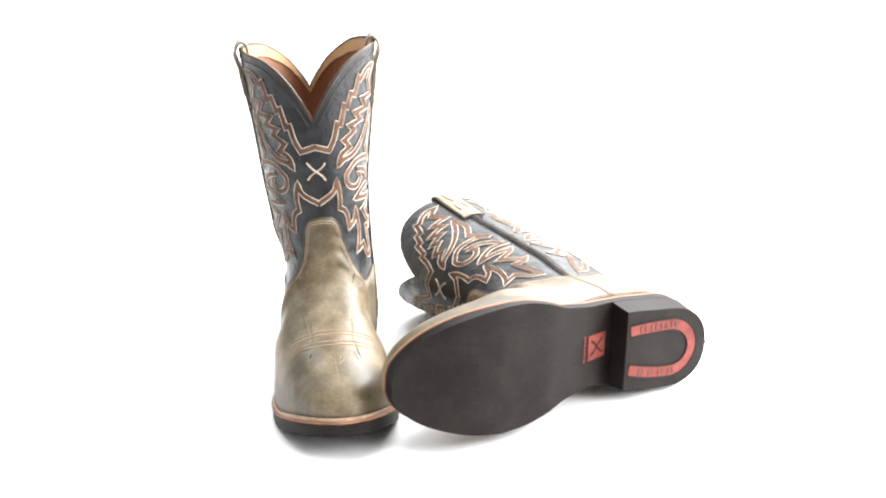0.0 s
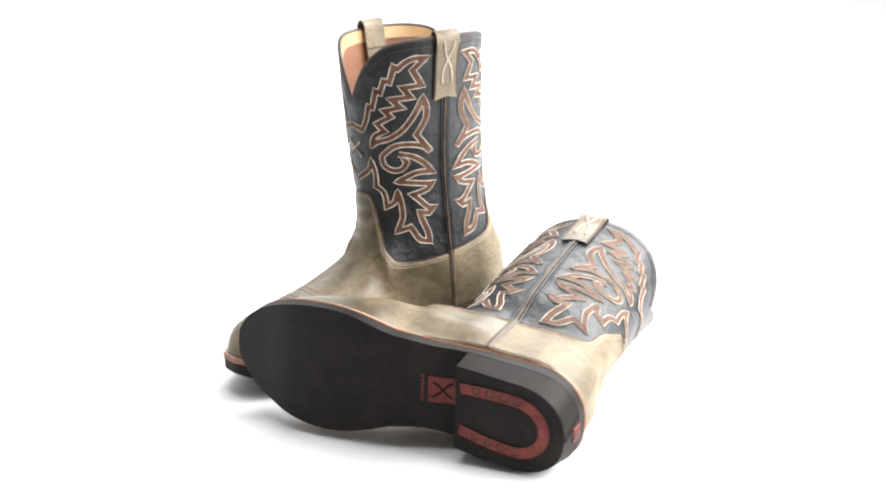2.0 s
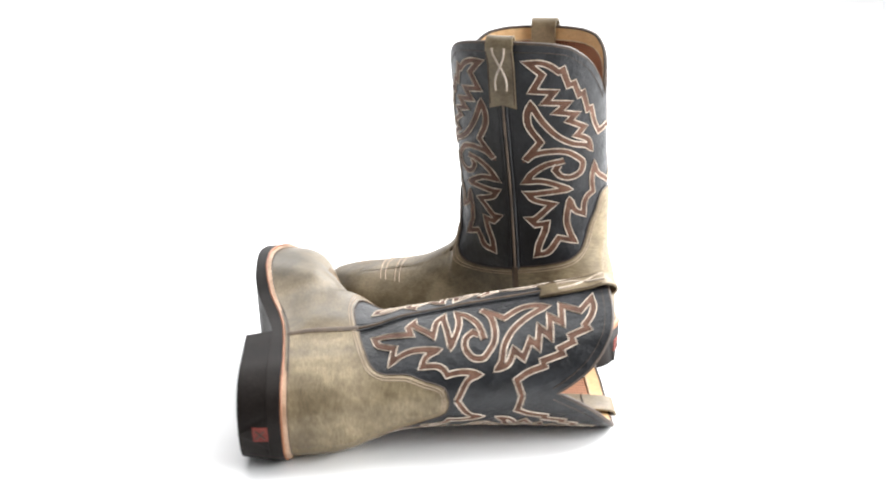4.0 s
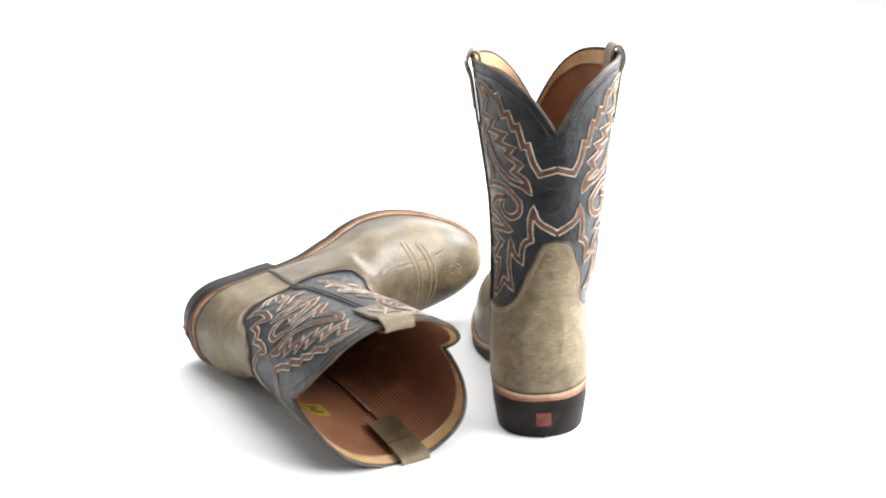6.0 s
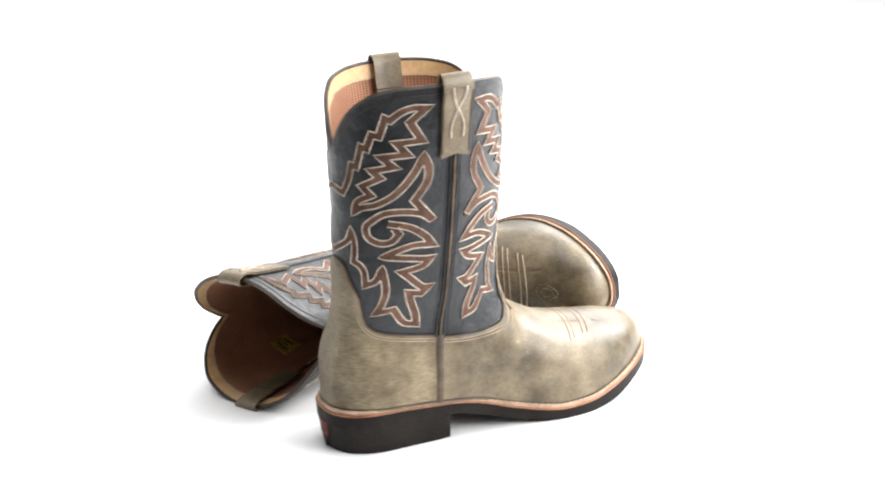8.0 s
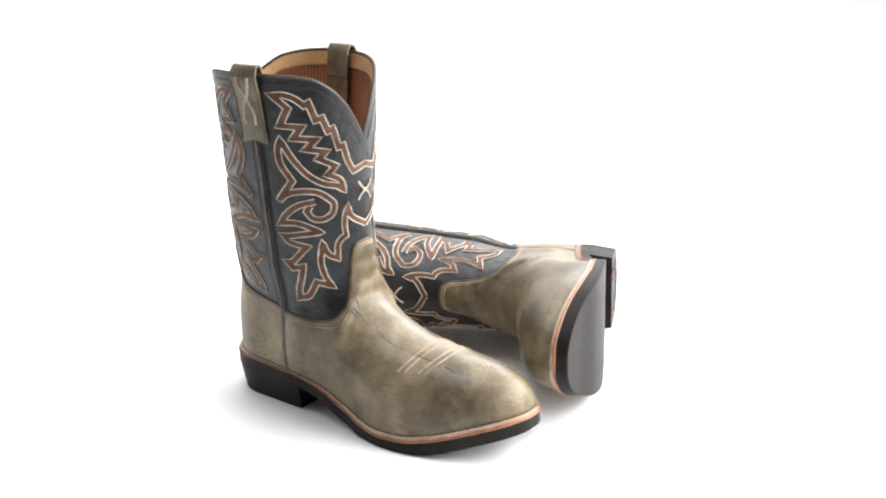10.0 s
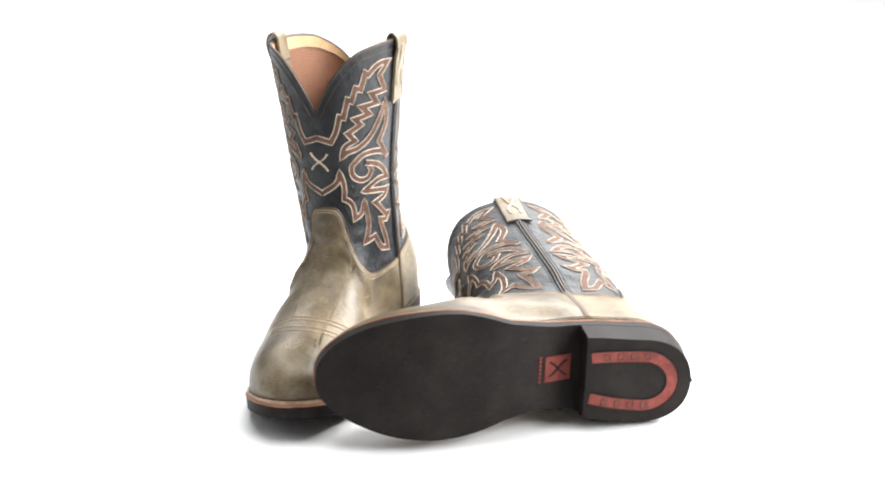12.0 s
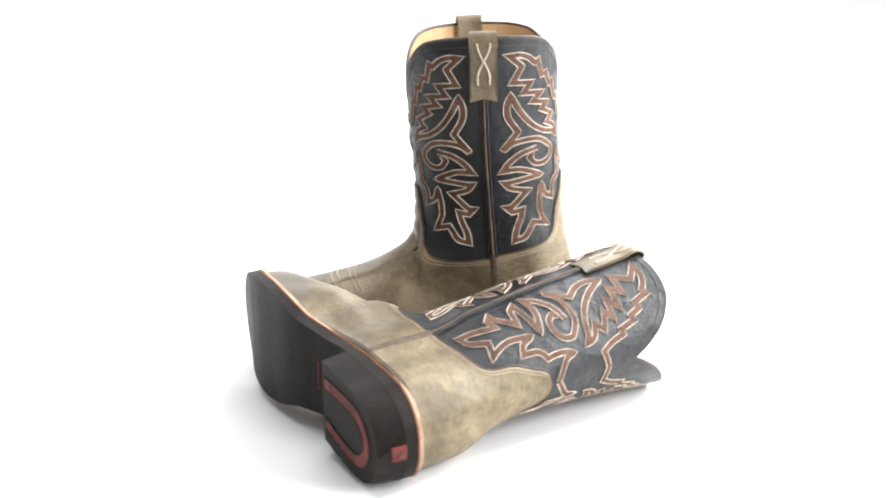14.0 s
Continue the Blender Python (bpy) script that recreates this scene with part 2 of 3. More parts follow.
def slab(x0, x1, off, top, bottom, n=72, m=8, taper=0.0):
    """A solid with the sole's outline between x0 and x1, from the surface bottom(x) to top(x)."""
    rows = []
    for surf, off, start in ((top, off, x0), (bottom, off - taper, x0 + taper * 0.35)):
        r = []
        for i in range(n + 1):
            u = (1 - math.cos(math.pi * i / n)) / 2
            x = start + (x1 - start) * u
            a, b = plan_loop(x, off, -1), plan_loop(x, off, 1)
            if b - a < 0.0012:
                c = (a + b) / 2
                a, b = c - 0.0006, c + 0.0006
            r.append([Vector((x, a + (b - a) * j / m, surf(x))) for j in range(m + 1)])
        rows.append(r)
    return sheet(rows[0], rows[1])


# stitched flourish of one quarter of the shaft: percent of the way from side seam to middle, height in mm
UPPER_ZIGZAG = [(100, 230), (84, 226), (78, 236), (75, 251), (69, 246), (66, 265), (61, 262), (58, 276), (51, 270), (48, 288), (44, 285), (37, 291), (29, 294), (17, 295)]
LOWER_ZIGZAG = [(31, 283), (21, 267), (43, 268), (29, 256), (54, 257), (38, 247), (61, 246), (48, 239), (68, 233), (56, 225), (69, 220), (75, 208)]
LEAF = [(66, 215), (53, 218), (40, 226), (29, 240), (21, 259), (18, 246), (19, 234), (27, 220), (10, 198)]
SCROLL = [(21, 208), (34, 211), (48, 210), (59, 203), (62, 199), (60, 191), (51, 186), (42, 187), (37, 193), (40, 198)]
FEATHER = [(45, 202), (30, 198), (19, 190), (10, 180), (28, 182), (52, 174), (31, 172), (19, 170), (11, 171), (19, 164), (37, 161), (28, 155), (19, 146), (11, 146), (19, 140), (30, 144), (26, 134), (21, 121), (17, 109), (29, 115), (38, 128)]
CROWN = [(55, 123), (48, 132), (45, 145), (48, 168), (53, 154), (63, 148), (63, 161), (67, 167), (73, 170), (72, 178), (73, 188), (76, 199), (81, 186), (100, 177)]
QUARTER = 0.088
MOTIFS = [[(q / 100 * QUARTER, z / 1000) for q, z in m] for m in (UPPER_ZIGZAG + LOWER_ZIGZAG + LEAF + SCROLL, FEATHER + CROWN)]


def fine(path, step):
    """The path with rounded gentle bends and sharp points, in short steps."""
    out = []
    n = len(path)
    path = list(path)
    raw = list(path)
    for i in range(1, n - 1):
        a, b = Vector(raw[i]) - Vector(raw[i - 1]), Vector(raw[i + 1]) - Vector(raw[i])
        if a.angle(b) > 1.75:
            back = (b.normalized() - a.normalized()).normalized() * min(0.0032, 0.40 * min(a.length, b.length)) * smooth(1.75, 2.4, a.angle(b))
            path[i] = (raw[i][0] + back.x, raw[i][1] + back.y)
    for i in range(n - 1):
        p0, p1, p2, p3 = path[max(i - 1, 0)], path[i], path[i + 1], path[min(i + 2, n - 1)]

        def turn(a, b, c):
            u, w = Vector((b[0] - a[0], b[1] - a[1])), Vector((c[0] - b[0], c[1] - b[1]))
            return u.angle(w) if u.length > 1e-9 and w.length > 1e-9 else 9

        s1, s2 = turn(p0, p1, p2) < 0.9, turn(p1, p2, p3) < 0.9
        d = (p2[0] - p1[0], p2[1] - p1[1])
        k = max(int(math.hypot(*d) / step), 1) + 1
        t1 = ((p2[0] - p0[0]) / 2, (p2[1] - p0[1]) / 2) if s1 else d
        t2 = ((p3[0] - p1[0]) / 2, (p3[1] - p1[1]) / 2) if s2 else d
        for j in range(k):
            t = j / k
            h = (2 * t**3 - 3 * t**2 + 1, t**3 - 2 * t**2 + t, 3 * t**2 - 2 * t**3, t**3 - t**2)
            out.append(tuple(h[0] * p1[c] + h[1] * t1[c] + h[2] * p2[c] + h[3] * t2[c] for c in (0, 1)))
    out.append(path[-1])
    return out


def shifted(pts, d, blunt=False):
    """A line beside the path, with mitred points."""
    out = []
    n = len(pts)
    for i in range(n):
        a = Vector(pts[i]) - Vector(pts[i - 1]) if i else None
        b = Vector(pts[i + 1]) - Vector(pts[i]) if i < n - 1 else None
        a = (a if a else b).normalized()
        b = (b if b else a).normalized()
        na, nb = Vector((-a.y, a.x)), Vector((-b.y, b.x))
        m = na + nb
        inner = (a.x * b.y - a.y * b.x) * d > 0
        m = m / max(m.length_squared / 2, 1.0 if inner and blunt else 0.42)
        out.append((pts[i][0] + m.x * d, pts[i][1] + m.y * d))
    return out


def beside(pts, d):
    """shifted(), without the small loops inside sharp bends."""
    p = np.array(pts)
    mids = np.concatenate([p, (p[1:] + p[:-1]) / 2])
    out = [o for o in shifted(pts, d) if np.min(np.hypot(mids[:, 0] - o[0], mids[:, 1] - o[1])) > abs(d) * 0.93]
    return out


def on_shaft(u, z, fr, side, off):
    q = u / QUARTER
    over = q > 1
    return skin(panel(2 - q if over else q, z, fr), z, -side if over else side, off)


def ribbon(pts, half, rise, fr, side):
    """A raised satin-stitched band along a path on the shaft."""
    rows = []
    for d, o in ((-1, -0.0004), (-1, rise * 0.6), (0, rise), (1, rise * 0.6), (1, -0.0004)):
        rows.append([on_shaft(u, z, fr, side, o) for u, z in shifted(pts, d * half, True)])
    bm = bmesh.new()
    grid(bm, rows + [rows[0]])
    return bm


def cord(bm, pts, r, fr, side, off=0.0006):
    tube(bm, [on_shaft(u, z, fr, side, off) for u, z in pts], r, 4)


def slab_box(x0, x1, y0, y1, zf, th):
    """A low plate under the sole."""
    rows = [[Vector((x0 + (x1 - x0) * i / 4, y, zf(x0 + (x1 - x0) * i / 4) - th)) for i in range(5)] for y in (y0, y1)]
    back = [[p + Vector((0, 0, th + 0.001)) for p in r] for r in rows]
    return sheet(rows, back)


LABEL_PHI, LABEL_Z, LABEL_SIDE = 1.0, 0.212, 1


HEEL_Y = 0.0062


def boot(mirror, label):
    thing = tagged(new("cowboy_boot"), label, "boot", "pair of boots")

    def add(name, bm, mat, parent=None, text="", flat=False):
        return part(name, flip(bm, mirror), mat, parent or thing, text, not flat)

    # shaft: blue outside, leather and mesh lining inside
    cols = around(36)
    cols.append(cols[0])
    N = 44
    add("shaft", sheet([[shaft_point(q, f, s, v / N, 0.0, 0.004) for q, f, s in cols] for v in range(N + 1)],
                       [[shaft_point(q, f, s, v / N, -0.0016, 0.004) for q, f, s in cols] for v in range(N + 1)]), BLUE, None, "slate blue leather shaft with deep front scallop")
    add("collar_lining", sheet([[shaft_point(q, f, s, 0.938 + 0.057 * v / 6, -0.0034, 0.004) for q, f, s in cols] for v in range(7)],
                               [[shaft_point(q, f, s, 0.938 + 0.057 * v / 6, -0.0017, 0.004) for q, f, s in cols] for v in range(7)]), LINER, None, "honey leather collar lining")
    bm = bmesh.new()
    tube(bm, [shaft_point(q, f, s, 0.943, -0.0038, 0.004) for q, f, s in cols[:-1]], 0.0005, 4, True)
    add("lining_stitching", bm, THREAD)
    bm = bmesh.new()
    rows = []
    for v in range(40):
        r = []
        for q, f, s in cols:
            top = shaft_point(q, f, s, 0.942, 0, 0.004).z
            low = (base_front if f else base_back)(q) - 0.002
            z = low + (top - low) * v / 39
            r.append(skin(panel(q, z, f), z, s, -0.0030))
        rows.append(r)
    grid(bm, rows)
    uv = bm.loops.layers.uv.new("UVMap")
    for i, fc in enumerate(bm.faces):
        row, col = divmod(i, len(cols) - 1)
        for lp, (dr, dc) in zip(fc.loops, ((0, 0), (0, 1), (1, 1), (1, 0))):
            lp[uv].uv = ((col + dc) * 1.0, (row + dr) * 2.4)
    add("mesh_lining", bm, MESH, None, "terracotta mesh lining")
    # insole
    bm = slab(0.02, 0.25, -0.010, lambda x: welt_z(x) + 0.010, lambda x: welt_z(x) + 0.004, 40, 4)
    add("insole", bm, PIPE)
    # collar binding
    bm = bmesh.new()
    tube(bm, [shaft_point(q, f, s, 1.0, -0.0016, 0.004) for q, f, s in cols[:-1]], 0.0019, 6, True)
    add("collar_binding", bm, EDGE, None, "dark rolled leather binding")

    # vamp (front) and counter (back) in tan leather
    for name, fr, mat, text in (("vamp", True, TAN, "distressed tan leather vamp"), ("heel_counter", False, HIDE, "brushed tan leather heel counter")):
        base = base_front if fr else base_back
        qs = [1 - (1 - i / 44) ** 1.25 if fr else i / 36 for i in range(45 if fr else 37)]
        sweep = [(q, -1) for q in qs] + [(q, 1) for q in reversed(qs[:-1])]
        outer, inner = [], []
        M = 60 if fr else 34
        for v in range(M + 1):
            o, k = [], []
            for q, s in sweep:
                t = v / M
                zt = base(q)
                ph0 = panel(q, 0.034, fr)
                x0 = form(ph0, 0.034, s).x
                z0 = welt_z(x0) - 0.001
                z = z0 + (zt - z0) * t
                lift = 0.0013 * (1 if t < 1 else 0.55)
                o.append(skin(panel(q, z, fr), z, s, lift))
                k.append(skin(panel(q, z, fr), z, s, -0.0004))
            outer.append(o)
            inner.append(k)
        add(name, sheet(outer, inner), mat, None, text)
    # welt, outsole, heel
    add("welt", slab(-0.0031, LENGTH + 0.0031, 0.0032, lambda x: welt_z(x) + 0.0008, lambda x: welt_z(x) - 0.0028), WELT, None, "natural leather welt with brown edge")
    add("outsole", slab(-0.0038, LENGTH + 0.0038, 0.0040, lambda x: welt_z(x) - 0.0028, lambda x: min(tread_z(x), welt_z(x) - 0.006)), RUBBER, None, "dark brown rubber outsole")
    heel = add("heel", slab(-0.0036, 0.0940, 0.0038, lambda x: min(tread_z(x), welt_z(x) - 0.006) - 0.0002, lambda x: 0.0, taper=0.0032), RUBBER, None, "dark stacked rubber heel block")
    # pull straps over the side seams
    straps = []
    for s in (-1, 1):
        prof = []
        for i in range(15):
            z = 0.2530 + (0.307 - 0.2530) * i / 14
            prof.append((z, 0.0012 + 0.0022 * smooth(0.292, 0.307, z)))
        outer, inner = [], []
        path = [(z, o) for z, o in prof]
        for a in range(1, 9):
            ang = math.pi * a / 9
            path.append((0.307 + 0.0095 * math.sin(ang), 0.0034 * 1 - 0.0050 * (1 - math.cos(ang)) / 2 * 1.9))
        for i in range(15):
            z = 0.307 - 0.055 * i / 14
            path.append((z, -0.0062))
        for z, o in path:
            ro, ri = [], []
            for j in range(7):
                x = seam_x(z) + 0.0258 * (j / 6 - 0.5)
                zz = min(z, 0.307)
                xb, xf = back_x(zz), front_x(zz)
                ph = math.acos(1 - 2 * (x - xb) / (xf - xb))
                up = Vector((0, 0, z - zz))
                ro.append(skin(ph, zz, s, o) + up)
                ri.append(skin(ph, zz, s, o) + up)
            outer.append(ro)
            inner.append(ri)
        # thickness across the path
        for i in range(len(path)):
            a, b = outer[max(i - 1, 0)][3], outer[min(i + 1, len(path) - 1)][3]
            d = b - a
            n = Vector((0, d.z, -d.y)).normalized() * (1 if s > 0 else -1)
            for j in range(7):
                inner[i][j] = outer[i][j].copy()
                outer[i][j] = outer[i][j] + n * 0.0018
        # swallow-tailed lower end
        for j in range(7):
            for r in (outer[0], inner[0]):
                r[j].z += 0.0030 * (1 - abs(j - 3) / 3) - 0.001
        straps.append((add("pull_strap", sheet(outer, inner), TAN, None, "tan leather pull strap"), s))
    # stitched flourishes on the four quarters of the shaft
    for fr in (True, False):
        for s in (-1, 1):
            for path in MOTIFS:
                pts = fine(path, 0.0022)
                band = add("stitched_band", ribbon(pts, 0.0020, 0.0009, fr, s), BROWN, None, "brown satin-stitched flourish")
                bm = bmesh.new()
                for d in (-0.0025, 0.0025):
                    cord(bm, beside(pts, d), 0.00056, fr, s)
                add("cream_cord", bm, CREAM, band, "cream corded outline")
    # rows of thread along the edges of vamp, counter and collar
    for fr, base in ((True, base_front), (False, base_back)):
        edge = [(q / 40 * QUARTER, base(q / 40)) for q in range(41)]
        rim = [(q / 40 * QUARTER, rim_q(q / 40) + (0.006 if not fr else 0) * smooth(0.6, 1, q / 40)) for q in range(41)]
        for s in (-1, 1):
            bm = bmesh.new()
            for d in (-0.0022, -0.0044):
                cord(bm, shifted(edge, d), 0.00045, fr, s, 0.0014)
            add("edge_stitching", bm, THREAD)
            bm = bmesh.new()
            cord(bm, shifted(edge, 0.0006), 0.0008, fr, s, 0.0006)
            add("cut_edge", bm, EDGE)
            bm = bmesh.new()
            cord(bm, shifted(rim, -0.0055), 0.0004, fr, s, 0.0001)
            add("collar_stitching", bm, EDGE)
    # side seams: piping on the blue leather, a strap on the tan leather
    for s in (-1, 1):
        bm = bmesh.new()
        zs = [0.094 + (0.255 - 0.094) * i / 30 for i in range(31)]
        tube(bm, [skin(seam_phi(z), z, s, 0.0011) for z in zs], 0.0014)
        pipe = add("side_piping", bm, PIPE, None, "brown leather piping")
        bm = bmesh.new()
        for d in (-0.040, 0.040):
            tube(bm, [skin(seam_phi(z) + d, z, s, 0.0004) for z in zs], 0.0013)
        for d in (-0.085, 0.085):
            tube(bm, [skin(seam_phi(z) + d, z, s, 0.0001) for z in zs], 0.0004, 4)
        add("welted_fold", bm, BLUE, pipe)
        bm = bmesh.new()
        rows, back = [], []
        for i in range(21):
            z = 0.037 + (0.0975 - 0.037) * i / 20
            ph = [seam_phi(z) + (j - 2) * 0.0032 / (front_x(z) - back_x(z)) for j in range(5)]
            rows.append([skin(a, z, s, (0.0016, 0.0023, 0.0026, 0.0023, 0.0016)[j]) for j, a in enumerate(ph)])
            back.append([skin(a, z, s, 0.0006) for a in ph])
        add("heel_seam", sheet(rows, back), STRIP, None, "dark brown seam strip")
    # cords across the toe
    for k, x0 in enumerate((0.2215, 0.2270, 0.2385, 0.2445)):
        pts = []
        for s in (-1, 1):
            row = []
            for i in range(17):
                a = i / 16
                x = x0 - 0.008 * a * a
                top, low = crest(x) - 0.00005, 0.064
                z = top - (top - low) * a * a
                xb, xf = back_x(z), front_x(z)
                ph = math.acos(min(max(1 - 2 * (x - xb) / (xf - xb), -1), 1))
                row.append(skin(ph, z, s, 0.0013))
            pts += row if s > 0 else row[:0:-1]
        bm = bmesh.new()
        tube(bm, pts, 0.0007, 6)
        add("toe_cord", bm, THREAD, None, "tan corded stitching over the toe")
    bm = bmesh.new()
    for r in (1.0, 0.55):
        pts = []
        for i in range(28):
            a = 2 * math.pi * i / 28
            x = 0.266 + 0.011 * r * math.cos(a)
            y = 0.0075 * r * math.sin(a) * (1 - 0.35 * math.cos(a))
            z = crest(x)
            for _ in range(30):
                xb, xf = back_x(z), front_x(z)
                p = form(math.acos(min(max(1 - 2 * (x - xb) / max(xf - xb, 1e-6), -1), 1)), z, 1 if y > 0 else -1)
                if abs(p.y - plan_c(x)) >= abs(y):
                    break
                z -= 0.0003
            pts.append(Vector((x, plan_c(x) + y, z + 0.0012)))
        tube(bm, pts, 0.0004, 4, True)
    add("toe_medallion", bm, THREAD, None, "small stitched leaf on the toe")
    # strap marks: two crossing strokes of cream thread
    for strap, s in straps:
        bm = bmesh.new()
        for d in (-1, 1):
            pts = []
            for i in range(15):
                a = i / 14
                z = 0.3085 - 0.040 * a
                x = seam_x(z) + d * (0.0058 - 0.0108 * smooth(-0.05, 0.85, a) + 0.0006 * math.sin(a * 6))
                xb, xf = back_x(z), front_x(z)
                pts.append(skin(math.acos(1 - 2 * (x - xb) / (xf - xb)), z, s, 0.0031 + 0.0022 * smooth(0.292, 0.307, z)))
            tube(bm, pts, 0.0011, 6)
        add("cross_stitch", bm, CREAM, strap, "cream crossed stitching")
        bm = bmesh.new()
        for d in (-0.0118, 0.0118):
            pts = []
            for i in range(12):
                z = 0.256 + 0.049 * i / 11
                x = seam_x(z) + d
                xb, xf = back_x(z), front_x(z)
                pts.append(skin(math.acos(1 - 2 * (x - xb) / (xf - xb)), z, s, 0.0029 + 0.0022 * smooth(0.292, 0.307, z)))
            tube(bm, pts, 0.0007, 4)
        add("edge_thread", bm, STRIP, strap)
        bm = bmesh.new()
        pts = []
        for j in range(7):
            x = seam_x(0.289) + 0.025 * (j / 6 - 0.5)
            xb, xf = back_x(0.289), front_x(0.289)
            pts.append(skin(math.acos(1 - 2 * (x - xb) / (xf - xb)), 0.289, s, -0.0082))
        tube(bm, pts, 0.0007, 4)
        add("inner_seam", bm, EDGE, strap)
    # crossed mark on the front of the shaft
    bm = bmesh.new()
    for d in (-1, 1):
        pts = []
        for i in range(17):
            a = i / 16
            u = d * (0.0092 - 0.0184 * a) + d * 0.0012 * math.sin(a * 2 * math.pi)
            z = 0.2160 - 0.0175 * a - (0.0012 if d > 0 else 0) * math.cos(a * math.pi)
            q = 1 - abs(u) / QUARTER
            pts.append(skin(panel(q, z, True), z, -1 if u < 0 else 1, 0.0006))
        tube(bm, pts, 0.0009, 6)
    add("front_cross", bm, CREAM, None, "cream crossed stitching on the front")
    # sole and heel: inlays, small marks, tread
    shank = lambda x: tread_z(x)
    plate = add("sole_plate", slab_box(0.1015, 0.1255, -0.0145, 0.0085, shank, 0.0010), RED, None, "brick red rubber plate", True)
    bm = bmesh.new()
    for d in (-1, 1):
        tube(bm, [Vector((0.1135 + 0.008 * a, -0.003 + d * (0.0065 * a + 0.001 * math.sin(3 * a)), tread_z(0.1135 + 0.008 * a) - 0.0011)) for a in (-1, -0.6, -0.2, 0.2, 0.6, 1)], 0.0008)
    add("cross_mark", bm, RUBBER, plate)
    for i in range(7):
        add("marking_bar", slab_box(0.1290, 0.1312, -0.0155 + i * 0.0036, -0.0131 + i * 0.0036, shank, 0.0007), RED, None, "", True)
    arc = [(0.0895, 1)] + [(0.0895 - 0.0475 * i / 8, 1) for i in range(1, 9)]
    bow = lambda x: 0.0222 - 0.0040 * ((x - 0.042) / 0.0475) ** 2
    outline = [(x, bow(x)) for x, _ in arc] + [(0.042 - 0.0255 * math.sin(a * math.pi / 16), 0.0222 * math.cos(a * math.pi / 16)) for a in range(1, 16)] + [(x, -bow(x)) for x, _ in reversed(arc)]
    bm = bmesh.new()
    rows, back = [], []
    for i, (x, y) in enumerate(outline):
        x2, y2 = outline[min(i + 1, len(outline) - 1)]
        x1, y1 = outline[max(i - 1, 0)]
        n = Vector((y2 - y1, x1 - x2, 0)).normalized()
        p = Vector((x, y + plan_c(x), 0))
        rows.append([p + n * w + Vector((0, 0, -0.0004)) for w in (-0.0048, 0, 0.0048)])
        back.append([p + n * w + Vector((0, 0, 0.001)) for w in (-0.0048, 0, 0.0048)])
    shoe = add("heel_inlay", sheet(rows, back), RED, heel, "brick red horseshoe inlay", True)
    for r_ in (-0.0054, 0.0054):
        bm = bmesh.new()
        pts = []
        for i, (x, y) in enumerate(outline):
            x2, y2 = outline[min(i + 1, len(outline) - 1)]
            x1, y1 = outline[max(i - 1, 0)]
            pts.append(Vector((x, y + plan_c(x), -0.0004)) + Vector((y2 - y1, x1 - x2, 0)).normalized() * r_)
        tube(bm, pts, 0.0007, 5)
        add("inlay_rim", bm, RUBBER, heel)
    for side in (1, -1):
        for i in range(4):
            bm = bmesh.new()
            x = 0.076 - i * 0.0118
            y = plan_c(x) + side * bow(x)
            c = [Vector((x + a * 0.0026, y + b * 0.0026, -0.0004)) for a, b in ((-1, -1), (1, -1), (1, 1), (-1, 1))]
            tube(bm, c, 0.0006, 4, True)
            add("nail_square", bm, EDGE, heel)
    bm = bmesh.new()
    rows, back = [], []
    for i in range(6):
        z = 0.0120 + 0.012 * i / 5
        grow = 0.0026 + 0.0011 * z / 0.024
        rows.append([Vector((-0.0011 - grow + 0.0024 * (j / 5 - 0.5) ** 2, HEEL_Y + 0.0125 * (j / 5 - 0.5), z)) for j in range(6)])
        back.append([p + Vector((0.002, 0, 0)) for p in rows[-1]])
    add("heel_badge", sheet(rows, back), RED, heel, "small red badge on the back of the heel")
    bm = bmesh.new()
    for d in (-1, 1):
        tube(bm, [Vector((-0.0046, HEEL_Y + 0.0036 * a, 0.0180 + d * 0.0036 * a)) for a in (-1, 0, 1)], 0.0006, 5)
    add("cross_mark", bm, EDGE, heel)
    bm = bmesh.new()
    for i in range(8):
        x = 0.146 + i * 0.0205
        for j in range(-5, 6):
            y = plan_c(x) + (j + 0.25 * (i % 2)) * 0.0122
            if abs(y - plan_c(x)) > plan_w(x) - 0.009:
                continue
            u = [(0.0036, 0.0048), (0.0040, 0.0008), (0.0026, -0.0034), (0, -0.0046), (-0.0026, -0.0034), (-0.0040, 0.0008), (-0.0036, 0.0048)]
            tube(bm, [Vector((x + b, y + a, tread_z(x + b) + 0.0002)) for a, b in u], 0.00035, 4)
    tagged(add("tread", bm, RUBBER, None, "low horseshoe-shaped tread lugs"), kind="stuff")
    # dark cord standing in for the groove between upper and welt
    bm = bmesh.new()
    ring = []
    for s in (-1, 1):
        row = []
        for i in range(1, 90):
            ph = math.pi * i / 90
            z = 0.034
            for _ in range(4):
                z = welt_z(form(ph, z, s).x) + 0.0012
            row.append(skin(ph, z, s, 0.0012))
        ring += row if s > 0 else row[::-1]
    tube(bm, ring, 0.0009, 4, True)
    add("welt_groove_cord", bm, EDGE)
    # line of brown thread round the edge, stitches on the welt
    bm = bmesh.new()
    ring = []
    for s in (-1, 1):
        xs = [(LENGTH + 0.0084) * (1 - math.cos(math.pi * i / 70)) / 2 - 0.0042 for i in range(1, 70)]
        row = [Vector((x, plan_loop(x, 0.0038, s), welt_z(x) - 0.0031)) for x in xs]
        ring += row if s > 0 else row[::-1]
    tube(bm, ring, 0.0010, 5, True)
    add("welt_line", bm, RUSSET, None, "russet line under the welt")
    bm = bmesh.new()
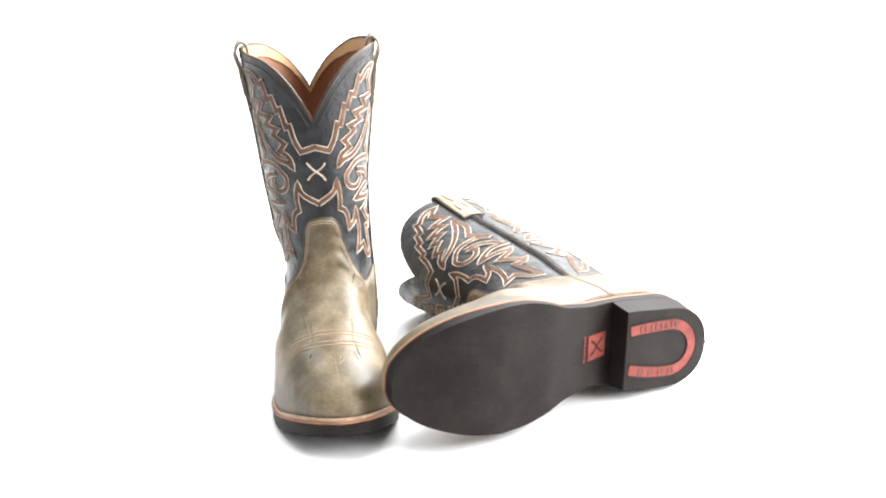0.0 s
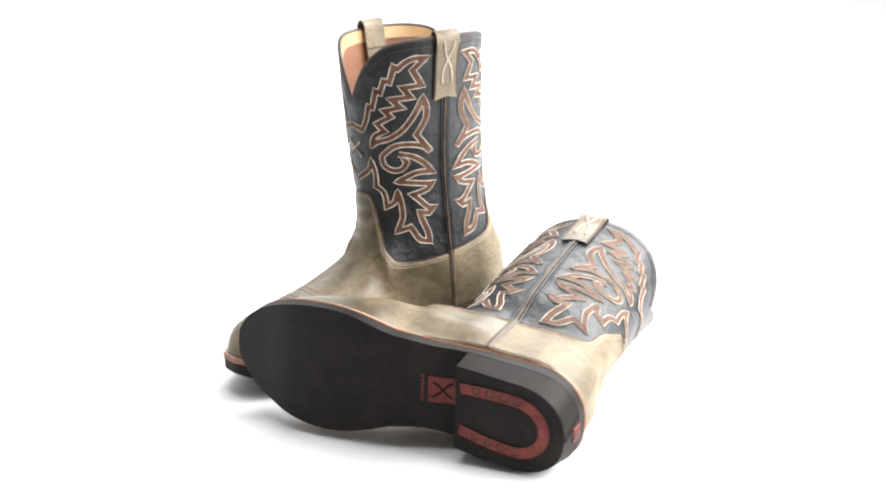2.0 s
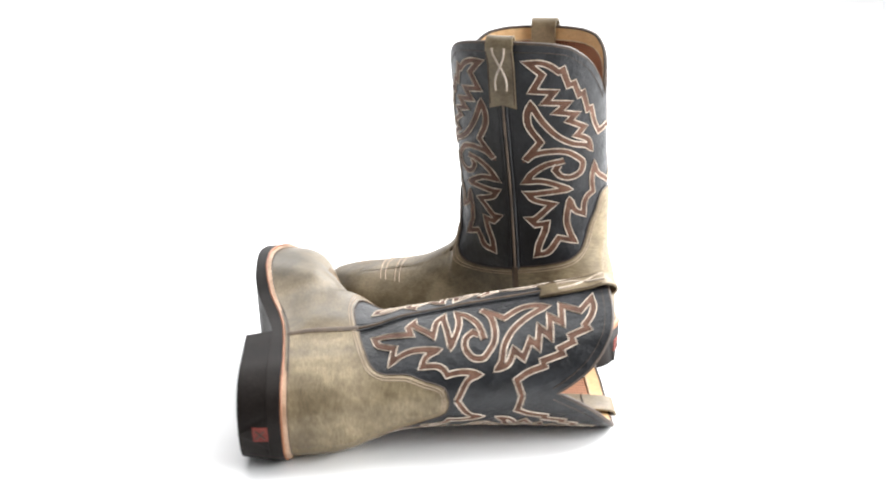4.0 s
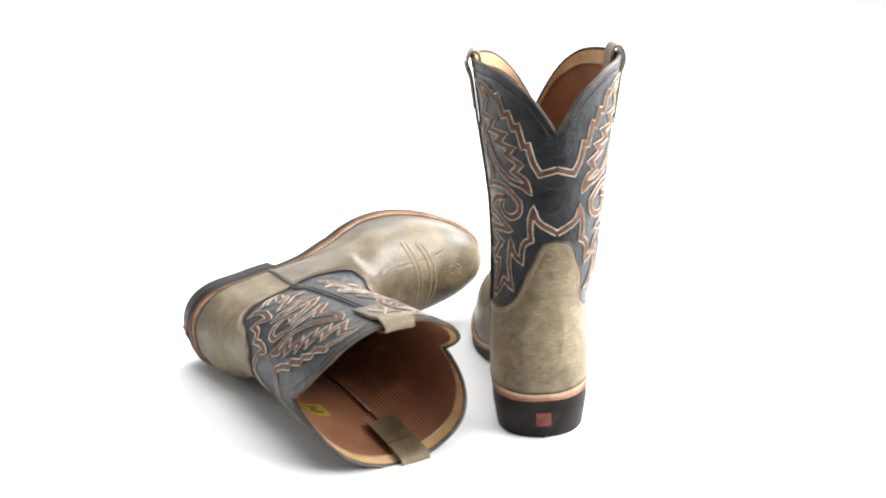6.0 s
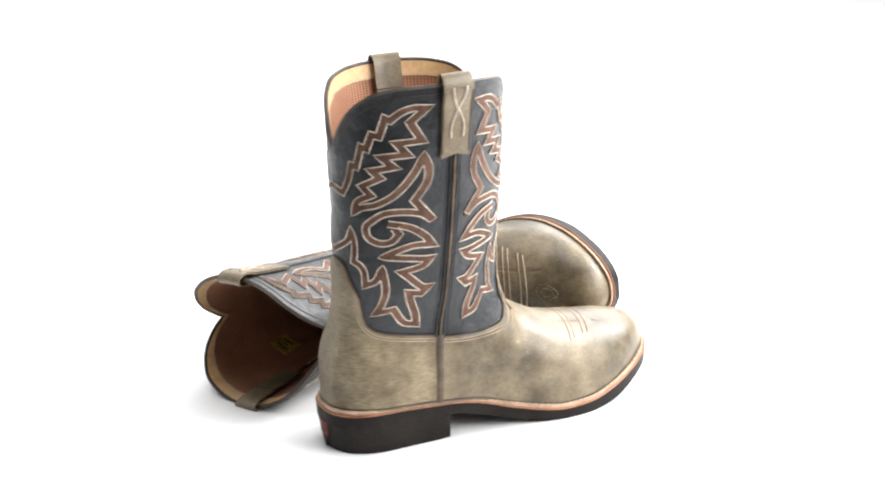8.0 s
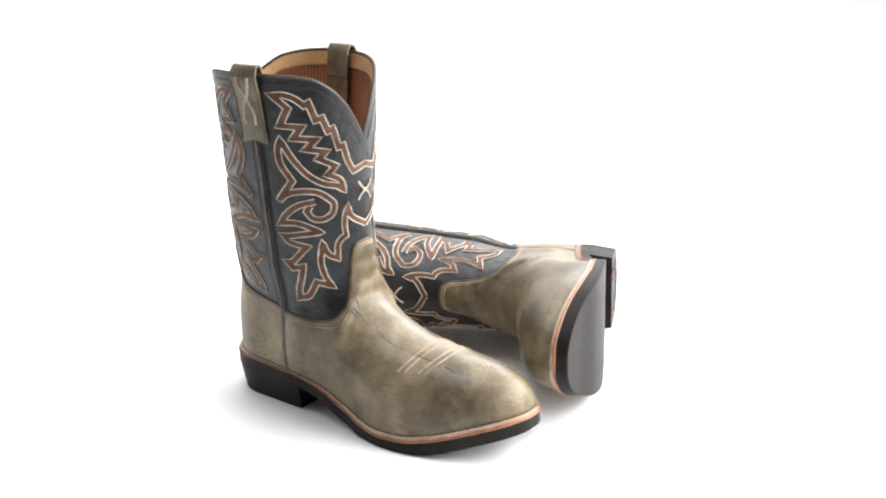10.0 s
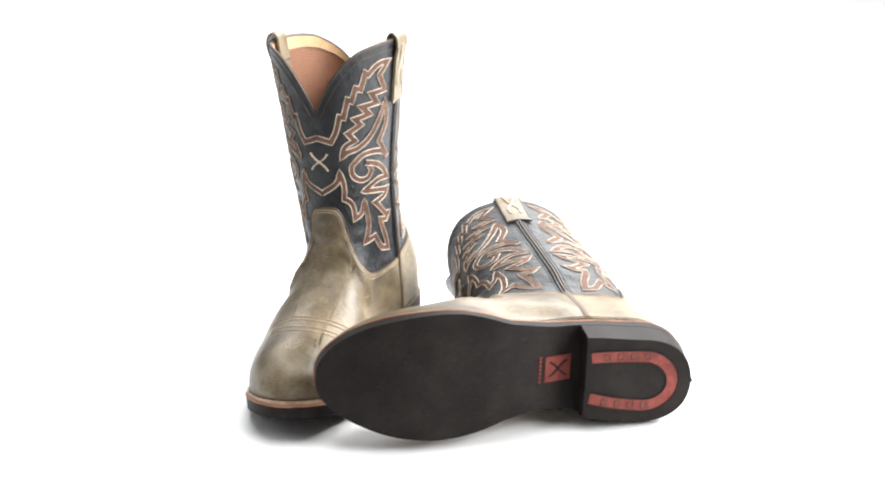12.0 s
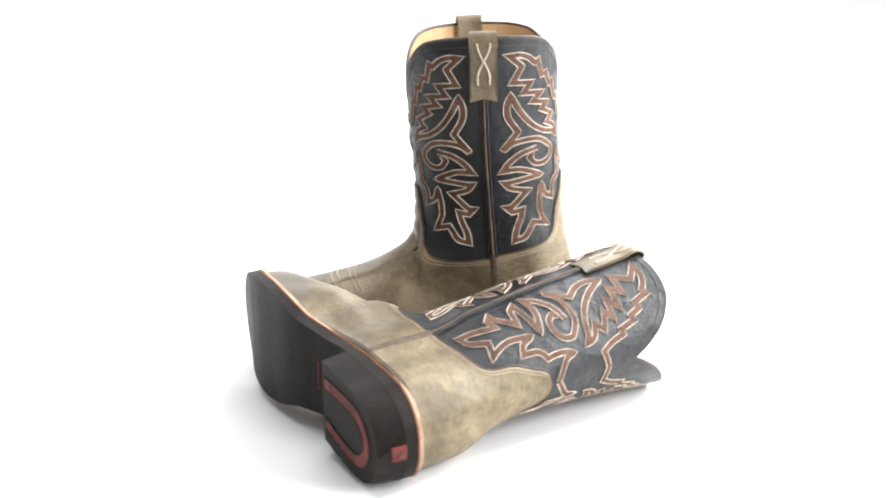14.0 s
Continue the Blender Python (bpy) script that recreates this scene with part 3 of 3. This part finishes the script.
    for s in (-1, 1):
        for i in range(54):
            x = 0.03 + (LENGTH - 0.035) * i / 54
            a, b = x, x + 0.0028
            tube(bm, [Vector((t, plan_loop(t, 0.0026, s), welt_z(t) + 0.0009)) for t in (a, b)], 0.0005, 4)
    tagged(add("welt_stitching", bm, CREAM), kind="stuff")
    if mirror:
        # inside: a yellow size label and a seam tape
        rows, back = [], []
        for i in range(5):
            z = LABEL_Z - 0.012 + 0.024 * i / 4
            ph = [LABEL_PHI + (j / 6 - 0.5) * 0.34 for j in range(7)]
            rows.append([skin(a, z, LABEL_SIDE, -0.0034) for a in ph])
            back.append([skin(a, z, LABEL_SIDE, -0.0029) for a in ph])
        tag = add("size_label", sheet(rows, back), YELLOW, None, "yellow woven label inside the shaft")
        for k in range(3):
            bm = bmesh.new()
            z = LABEL_Z - 0.005 + 0.005 * k
            tube(bm, [skin(LABEL_PHI + (j / 6 - 0.5) * (0.16, 0.1, 0.2)[k], z, LABEL_SIDE, -0.0036) for j in range(7)], 0.0008, 4)
            add("marking_bar", bm, EDGE, tag)
        bm = bmesh.new()
        tube(bm, [skin(seam_phi(z), z, 1, -0.0036) for z in [0.10 + 0.145 * i / 20 for i in range(21)]], 0.0012, 5)
        tape = add("seam_tape", bm, PIPE)
        bm = bmesh.new()
        tube(bm, [skin(seam_phi(z), z, 1, -0.0048) for z in [0.175 + 0.055 * i / 20 for i in range(21)]], 0.0008, 5)
        add("white_thread", bm, CREAM, tape)
    return thing


# ---- the place ----
bm = bmesh.new()
prof = [(-0.50, -0.004), (-0.42, 0.0), (3.7, 0.0)] + [(3.7 + 1.2 * math.sin(a * math.pi / 24), 1.2 - 1.2 * math.cos(a * math.pi / 24)) for a in range(1, 13)] + [(4.9, 4.0)]
rows = [[Vector((x, y, z)) for x in (-2.6, -1.3, 0, 1.3, 2.6)] for y, z in prof]
back = [[p + Vector((0, 0.006 if p.z > 0.6 else 0, -0.02)) for p in r] for r in rows]
tagged(part("backdrop", sheet(rows, back), WHITE, None, ""), "seamless white photo board sweeping up behind", "backdrop", kind="structure")
# unseen dark floor, added so the camera side throws little light back
bm = bmesh.new()
grid(bm, [[Vector((x, y, -0.8)) for x in (-4, 4)] for y in (-4, 5.0)])
tagged(part("floor", bm, STUDIO, None, ""), "unseen dark grey floor added below the white board", "floor", kind="structure")

standing = boot(False, "tan and slate blue western boot standing upright")
lying = boot(True, "tan and slate blue western boot lying on its side")

# ---- the turn ----
SPIN = [0.00, -14.18, -28.80, -43.42, -58.10, -73.40, -88.72, -104.34, -120.22, -136.20, -152.24, -168.22, -183.82, -199.59, -215.26, -231.17, -247.60, -263.94, -280.07, -296.07, -312.54, -329.36, -346.48, -363.80, -381.05, -398.71, -416.47, -434.04, -451.72]
STAND = pose(-0.1058, 0.1404, 0.0, 0, 0, -84.62)
LIE = Matrix(((-0.85751, 0.06576, -0.51024, 0.24960), (-0.50935, 0.03092, 0.86, -0.03984), (0.07234, 0.99736, 0.00697, 0.04341), (0, 0, 0, 1)))


def motions():
    """Both boots turn with the table, clockwise seen from above, a row each half second."""
    for thing, rest in ((standing, STAND), (lying, LIE)):
        walk(thing, [(i * 0.5, pose(0, 0, 0, 0, 0, a) @ rest) for i, a in enumerate(SPIN)])


motions()
